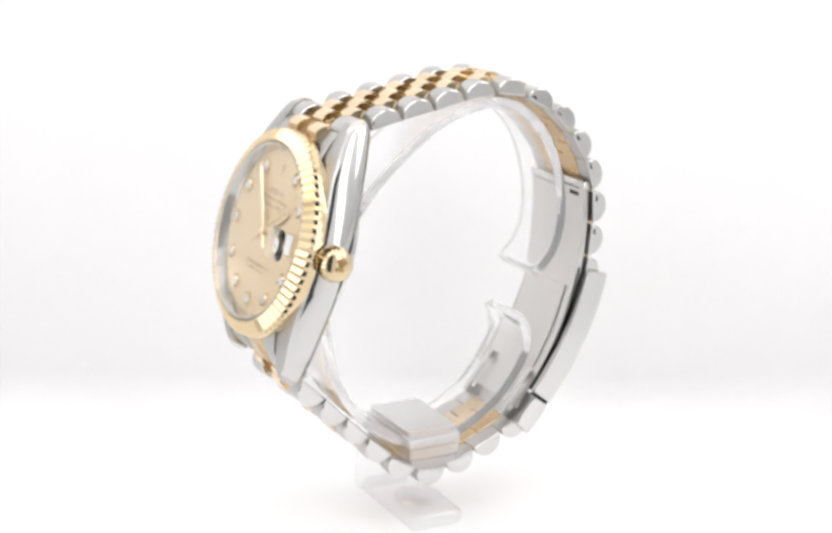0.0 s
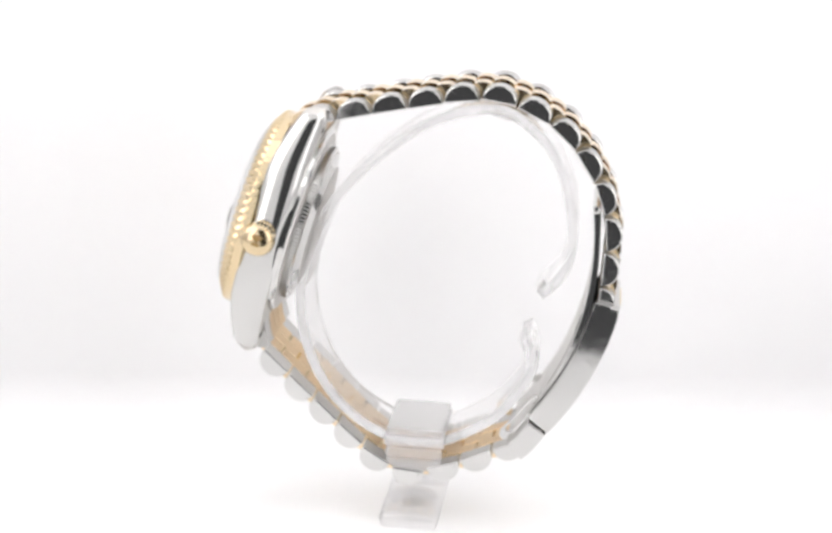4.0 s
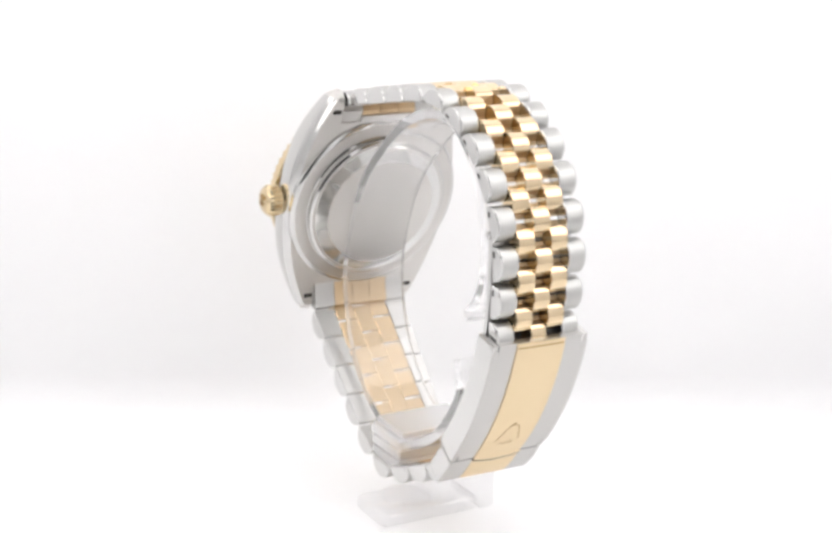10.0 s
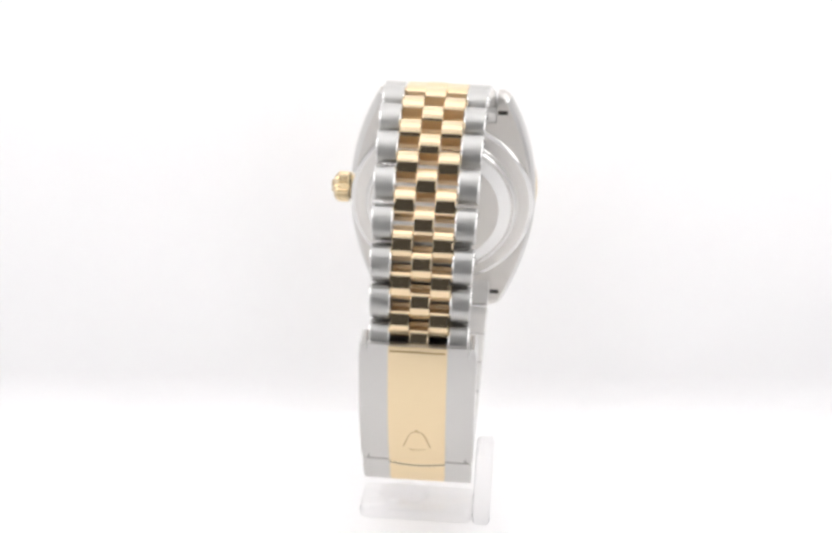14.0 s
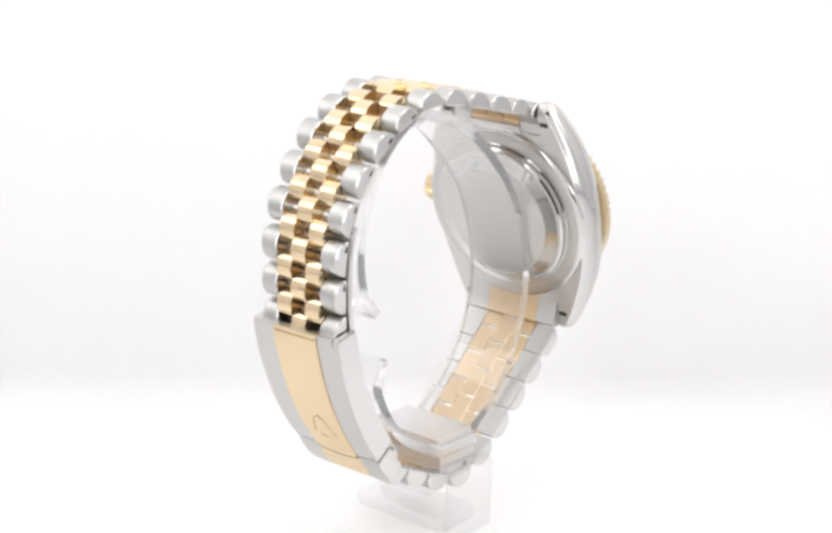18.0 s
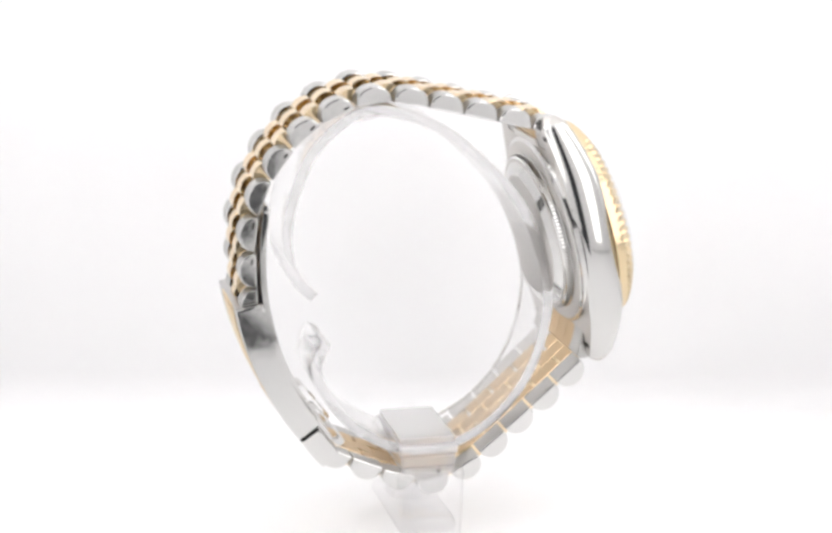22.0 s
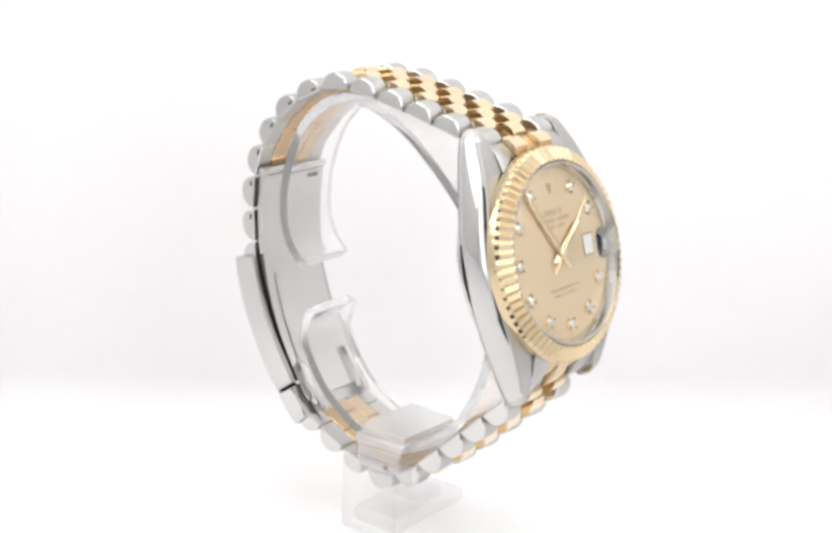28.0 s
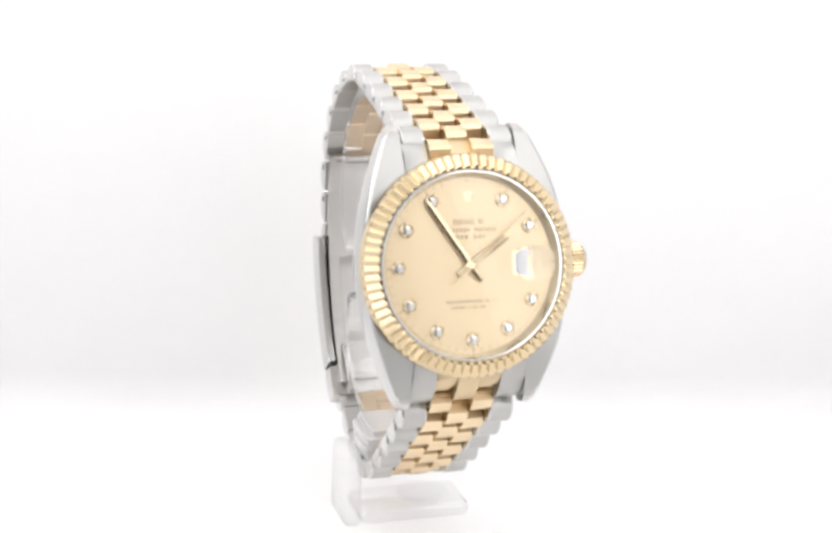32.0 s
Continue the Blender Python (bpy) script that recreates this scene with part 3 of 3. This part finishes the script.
tail = part("clasp_end", place(bent_plate(arc_path((-21.63, -55.52), (-17.9, -60.2), 0.15, 4), 3.4, CX - 8.3, CX + 8.3, 0.3), Matrix.Identity(4)), BRUSHED, clasp, "brushed steel end piece")
polished_ends(tail, STEEL)
part("gold_strip", place(bent_plate(arc_path((-21.73, -55.45), (-17.93, -60.2), 0.17, 4), 1.1, CX - 4.2, CX + 4.2, 0.15), Matrix.Identity(4)), GOLD_SATIN, clasp, "satin gold middle strip of the end piece")

# Dark plate inside the gap, standing for the shade in it.
part("seam", place(bent_plate(arc_path((-22.3, -54.3), (-21.1, -55.8), 0.0, 2), 0.5, CX - 8.2, CX + 8.2), Matrix.Identity(4)), DARK, clasp, "dark plate set into the gap between clasp and end piece", 0)


def lip(grow, high):
    """The gold strip's lower edge: a shallow bow that overlaps the end piece."""
    bm = bmesh.new()
    d, n = Vector((0.625, -0.781)), Vector((-0.781, -0.625))
    layers = []
    for top in (0, 1):
        rows = ([], [])
        for k in range(17):
            x = -4.22 + 8.44 * k / 16
            for row, s, lift in zip(rows, (-0.36, 0.1 + grow + 0.75 * (1 - (x / 4.22) ** 2)), ((-0.3, -0.3), (-0.11, high))[top]):
                row.append(bm.verts.new((CX + x, -21.85 + d.x * s + n.x * lift, -55.55 + d.y * s + n.y * lift)))
        layers.append(rows)
    (a0, b0), (a1, b1) = layers
    for k in range(16):
        bm.faces.new((a1[k], a1[k + 1], b1[k + 1], b1[k]))
        bm.faces.new((a0[k], b0[k], b0[k + 1], a0[k + 1]))
        bm.faces.new((b0[k], b1[k], b1[k + 1], b0[k + 1]))
        bm.faces.new((a0[k], a0[k + 1], a1[k + 1], a1[k]))
    bm.faces.new((a0[0], a1[0], b1[0], b0[0]))
    bm.faces.new((a0[-1], b0[-1], b1[-1], a1[-1]))
    return place(bm, Matrix.Identity(4))


# Dark strip showing past the lip: its shadow line put into colour.
part("seam", lip(0.4, 0.02), DARK, clasp, "dark strip under the gold lip for its shadow line")
part("gold_lip", lip(0.0, 0.07), GOLD_SATIN, clasp, "curved lower lip of the gold strip")


def on_clasp(t, x, lift):
    """A place on the clasp's outer face: t from its top to its bottom."""
    path = arc_path((-32.05, -33.85), (-21.95, -55.25), 1.47, 100)
    k = min(99, int(t * 100))
    (y, z), (y2, z2) = path[k], path[k + 1]
    ln = math.hypot(y2 - y, z2 - z)
    return Vector((CX + x, y + (z2 - z) / ln * lift, z - (y2 - y) / ln * lift))


mark = bmesh.new()
bell = [(-2.1, 0.845), (-1.75, 0.80), (-1.3, 0.735), (-0.85, 0.69), (0.0, 0.675), (0.85, 0.69), (1.3, 0.735), (1.75, 0.80), (2.1, 0.845)]
bell += [(-1.2, 0.865), (-0.4, 0.875), (0.4, 0.875), (1.2, 0.865)]
for k in range(len(bell) - 1):
    if k == 8:
        continue
    a, b = on_clasp(bell[k][1], bell[k][0], 0.02), on_clasp(bell[k + 1][1], bell[k + 1][0], 0.02)
    d = b - a
    m = Matrix.Translation((a + b) / 2) @ d.to_track_quat("X", "Z").to_matrix().to_4x4() @ Matrix.Diagonal((d.length, 0.14, 0.06, 1))
    bmesh.ops.create_cube(mark, size=1.0, matrix=m)
bmesh.ops.create_uvsphere(mark, u_segments=10, v_segments=6, radius=0.24, matrix=Matrix.Translation(on_clasp(0.672, 0.0, -0.1)))
groove = bmesh.new()
bmesh.ops.create_cube(groove, size=1.0, matrix=Matrix.Translation(on_clasp(0.035, 0.0, -0.02)) @ Matrix.Diagonal((8.0, 0.1, 0.24, 1)))
part("top_groove", place(groove, Matrix.Identity(4)), DARK_GOLD, clasp, "dark groove along the strip's upper edge", 0)
part("engraved_mark", place(mark, Matrix.Identity(4)), DARK_GOLD, clasp, "engraved line mark on the gold strip", 0)

# folding blades inside the clasp
def satin_faces(ob):
    """Satin on the broad faces of a plate, polish left on its edges."""
    ob.data.materials.append(SATIN)
    for q in ob.data.polygons:
        if abs(q.normal.x) < 0.2:
            q.material_index = 1
    return ob


BLADE = arc_path((-27.6, -18.0), (-16.9, -56.3), 4.3, 40)
satin_faces(part("blade", place(bent_plate(BLADE, 0.9, CX - 6.9, CX + 6.9, 0.2), Matrix.Identity(4)), STEEL, watch, "satin steel folding blade with polished edges"))
fold = [(y + 0.8, z + 0.3) for y, z in BLADE[18:34]]
satin_faces(part("inner_blade", place(bent_plate(fold, 0.25, CX - 5.0, CX + 5.0, 0.08), Matrix.Identity(4)), STEEL, watch, "narrow satin steel inner blade"))
# dark boxes set into the blade near its upper hinge, for the slots' shade
for k, x0, x1, w in ((1, -5.8, 5.8, 0.22), (2, -5.6, -3.0, 0.7)):
    (y, z), (y2, z2) = BLADE[k], BLADE[k + 1]
    ln = math.hypot(y2 - y, z2 - z)
    ty, tz = (y2 - y) / ln, (z2 - z) / ln
    m = Matrix(((1, 0, 0, CX), (0, ty, -tz, y - 0.45 * tz), (0, tz, ty, z + 0.45 * ty), (0, 0, 0, 1)))
    part("slot", place(box(x0, x1, -w / 2, w / 2, -0.47, 0.47), m), DARK, watch, "dark box in the blade where a slot shows", 0)
# closed loop of polished wire that hinges the blade to the end piece
_d, _o = Vector((0.612, -0.791)), Vector((-17.2, -53.9))
loop = []
for k in range(24):
    a = 2 * math.pi * k / 24
    u, v = (3.8 if math.cos(a) > 0 else -3.8) + 0.8 * math.cos(a), 0.8 * math.sin(a)
    loop.append((_o.x + _d.x * u - _d.y * v, _o.y + _d.y * u + _d.x * v))
core = [(_o.x + (y - _o.x) * 0.7, _o.y + (z - _o.y) * 0.7) for y, z in loop]
for xa in (CX - 5.9, CX + 4.9):
    wire = bmesh.new()
    rings = [[wire.verts.new((x, y, z)) for y, z in pts] for x, pts in ((xa, loop), (xa, core), (xa + 1.0, core), (xa + 1.0, loop))]
    for ra, rb in zip(rings, rings[1:] + rings[:1]):
        for k in range(24):
            wire.faces.new((ra[k], ra[(k + 1) % 24], rb[(k + 1) % 24], rb[k]))
    part("hinge_loop", place(wire, Matrix.Identity(4)), STEEL, watch, "polished steel hinge loop of the blade")
pin = lathe([(0, -7.4), (0.6, -7.2), (0.6, 7.2), (0, 7.4)], 20)
part("hinge_pin", place(pin, Matrix.Translation((CX, -27.2, -18.4)) @ Matrix.Rotation(radians(90), 4, "Y")), STEEL, watch)

# ---------------------------------------------------------------- the holder
stand = tagged(new("watch_stand"), "clear acrylic watch holder with a C-shaped band and foot", "watch stand")
# bends of the band's outer face from its lower tip round to its upper one
BENDS = [(-18.0, -40.3), (-19.6, -44.5), (-18.1, -49.0), (-14.0, -54.5), (-8.6, -58.3), (-3.5, -60.2), (3.5, -60.0), (10.5, -56.4), (15.9, -50.4), (19.1, -42.7),
         (19.9, -34.0), (17.4, -25.0), (12.9, -17.1), (4.2, -8.8), (-3.3, -4.6), (-11.4, -3.2), (-17.0, -6.0), (-21.4, -11.1), (-24.1, -18.8), (-24.5, -25.3),
         (-23.0, -30.3), (-19.8, -33.8)]


def smooth_line(pts, n=4):
    """A rounded line through a few bends."""
    out = []
    for k in range(len(pts) - 1):
        p = [Vector(pts[min(max(k + j, 0), len(pts) - 1)]) for j in (-1, 0, 1, 2)]
        for i in range(n):
            t = i / n
            v = 0.5 * (2 * p[1] + (p[2] - p[0]) * t + (2 * p[0] - 5 * p[1] + 4 * p[2] - p[3]) * t ** 2 + (3 * p[1] - p[0] - 3 * p[2] + p[3]) * t ** 3)
            out.append((v.x, v.y))
    return out + [tuple(pts[-1])]


loop_line = smooth_line(BENDS)
part("band", place(bent_plate(loop_line, 1.6, CX - 5.5, CX + 5.5, 0.4), Matrix.Identity(4)), ACRYLIC, stand, "bent clear acrylic band, open at the clasp")
# the clamp under the band: plates with grooves between them and a rounded keel, from the top down (z, half width in x, half width in y)
STEPS = [(-57.0, 6.7, 4.4), (-57.1, 6.85, 4.6), (-57.95, 6.9, 4.6), (-58.05, 6.6, 4.35), (-58.15, 7.5, 4.75), (-58.35, 7.7, 4.9), (-59.65, 7.7, 4.9), (-59.8, 7.5, 4.7), (-59.9, 7.3, 4.4),
         (-60.0, 7.55, 4.5), (-60.2, 7.7, 4.6), (-61.5, 7.7, 4.6), (-61.7, 7.5, 4.45), (-61.8, 7.3, 4.3), (-61.95, 7.6, 4.5), (-62.7, 7.7, 4.4), (-63.3, 7.6, 3.7), (-63.8, 7.5, 2.5), (-64.1, 7.3, 1.2)]


def clamp():
    """Rings with clipped corners, stacked."""
    secs = []
    for z, a, b in STEPS:
        c = 0.35
        secs.append([(1.7 + x, -0.4 + y, z) for x, y in ((a, b - c), (a - c, b), (c - a, b), (-a, b - c), (-a, c - b), (c - a, -b), (a - c, -b), (a, c - b))])
    return loft(secs)


part("block", place(clamp(), Matrix.Identity(4)), ACRYLIC_BLOCK, stand, "clear acrylic clamp of stacked plates under the band", 20)
part("screw", place(lathe([(0, 9.2), (0.42, 9.2), (0.42, 9.5), (0.3, 9.62), (0, 9.62)], 16), Matrix.Translation((0, 1.3, -62.6)) @ Matrix.Rotation(radians(90), 4, "Y")), DARK, stand, "small dark screw in the keel")
part("upright", place(box(10.2, 13.0, -5.0, 4.6, -73.4, -61.0, 0.8, 3), Matrix.Identity(4)), ACRYLIC_FOOT, stand, "clear acrylic upright beside the bracelet")
part("foot", place(box(-8.5, 10.1, -5.0, 4.6, -73.4, -70.6, 1.2, 4), Matrix.Identity(4)), ACRYLIC_FOOT, stand, "clear acrylic foot")
part("plug", place(lathe([(0, -70.55), (3.9, -70.55), (4.1, -70.3), (3.9, -70.0), (0, -70.0)], 40), Matrix.Translation((-1.5, -0.3, 0))), ACRYLIC_FOOT, stand, "round clear plug on the foot")
for piece in stand.children:
    piece.visible_shadow = piece.name == "screw"
    if piece.name.split(".")[0] == "band":
        polished_ends(piece, ACRYLIC_EDGE)
for y, z in (BENDS[0], BENDS[-1]):                     # the band's two sawn tips
    tip = Vector((0, y * MM, (z + LIFT) * MM))
    for q in stand.children[0].data.polygons:
        d = Vector((0, q.center.y, q.center.z)) - tip
        if d.length < 1.35 * MM and abs(q.normal.z) > 0.6:
            q.material_index = 1


# ---------------------------------------------------------------- what turns
def motions():
    turn = [119.92, 110.89, 101.86, 92.85, 83.87, 74.92, 66.02, 57.15, 48.34, 39.58, 30.88, 22.23, 13.66, 5.15, -3.37, -11.96, -20.62,
            -29.31, -38.01, -46.69, -55.41, -64.22, -73.13, -82.13, -91.17, -100.23, -109.24, -118.19, -127.06, -135.81, -144.47, -153.06, -161.59]
    rows = [(float(t), pose(0, 0, 0, 0, 0, a)) for t, a in enumerate(turn)]
    walk(watch, rows)
    walk(stand, rows)


motions()
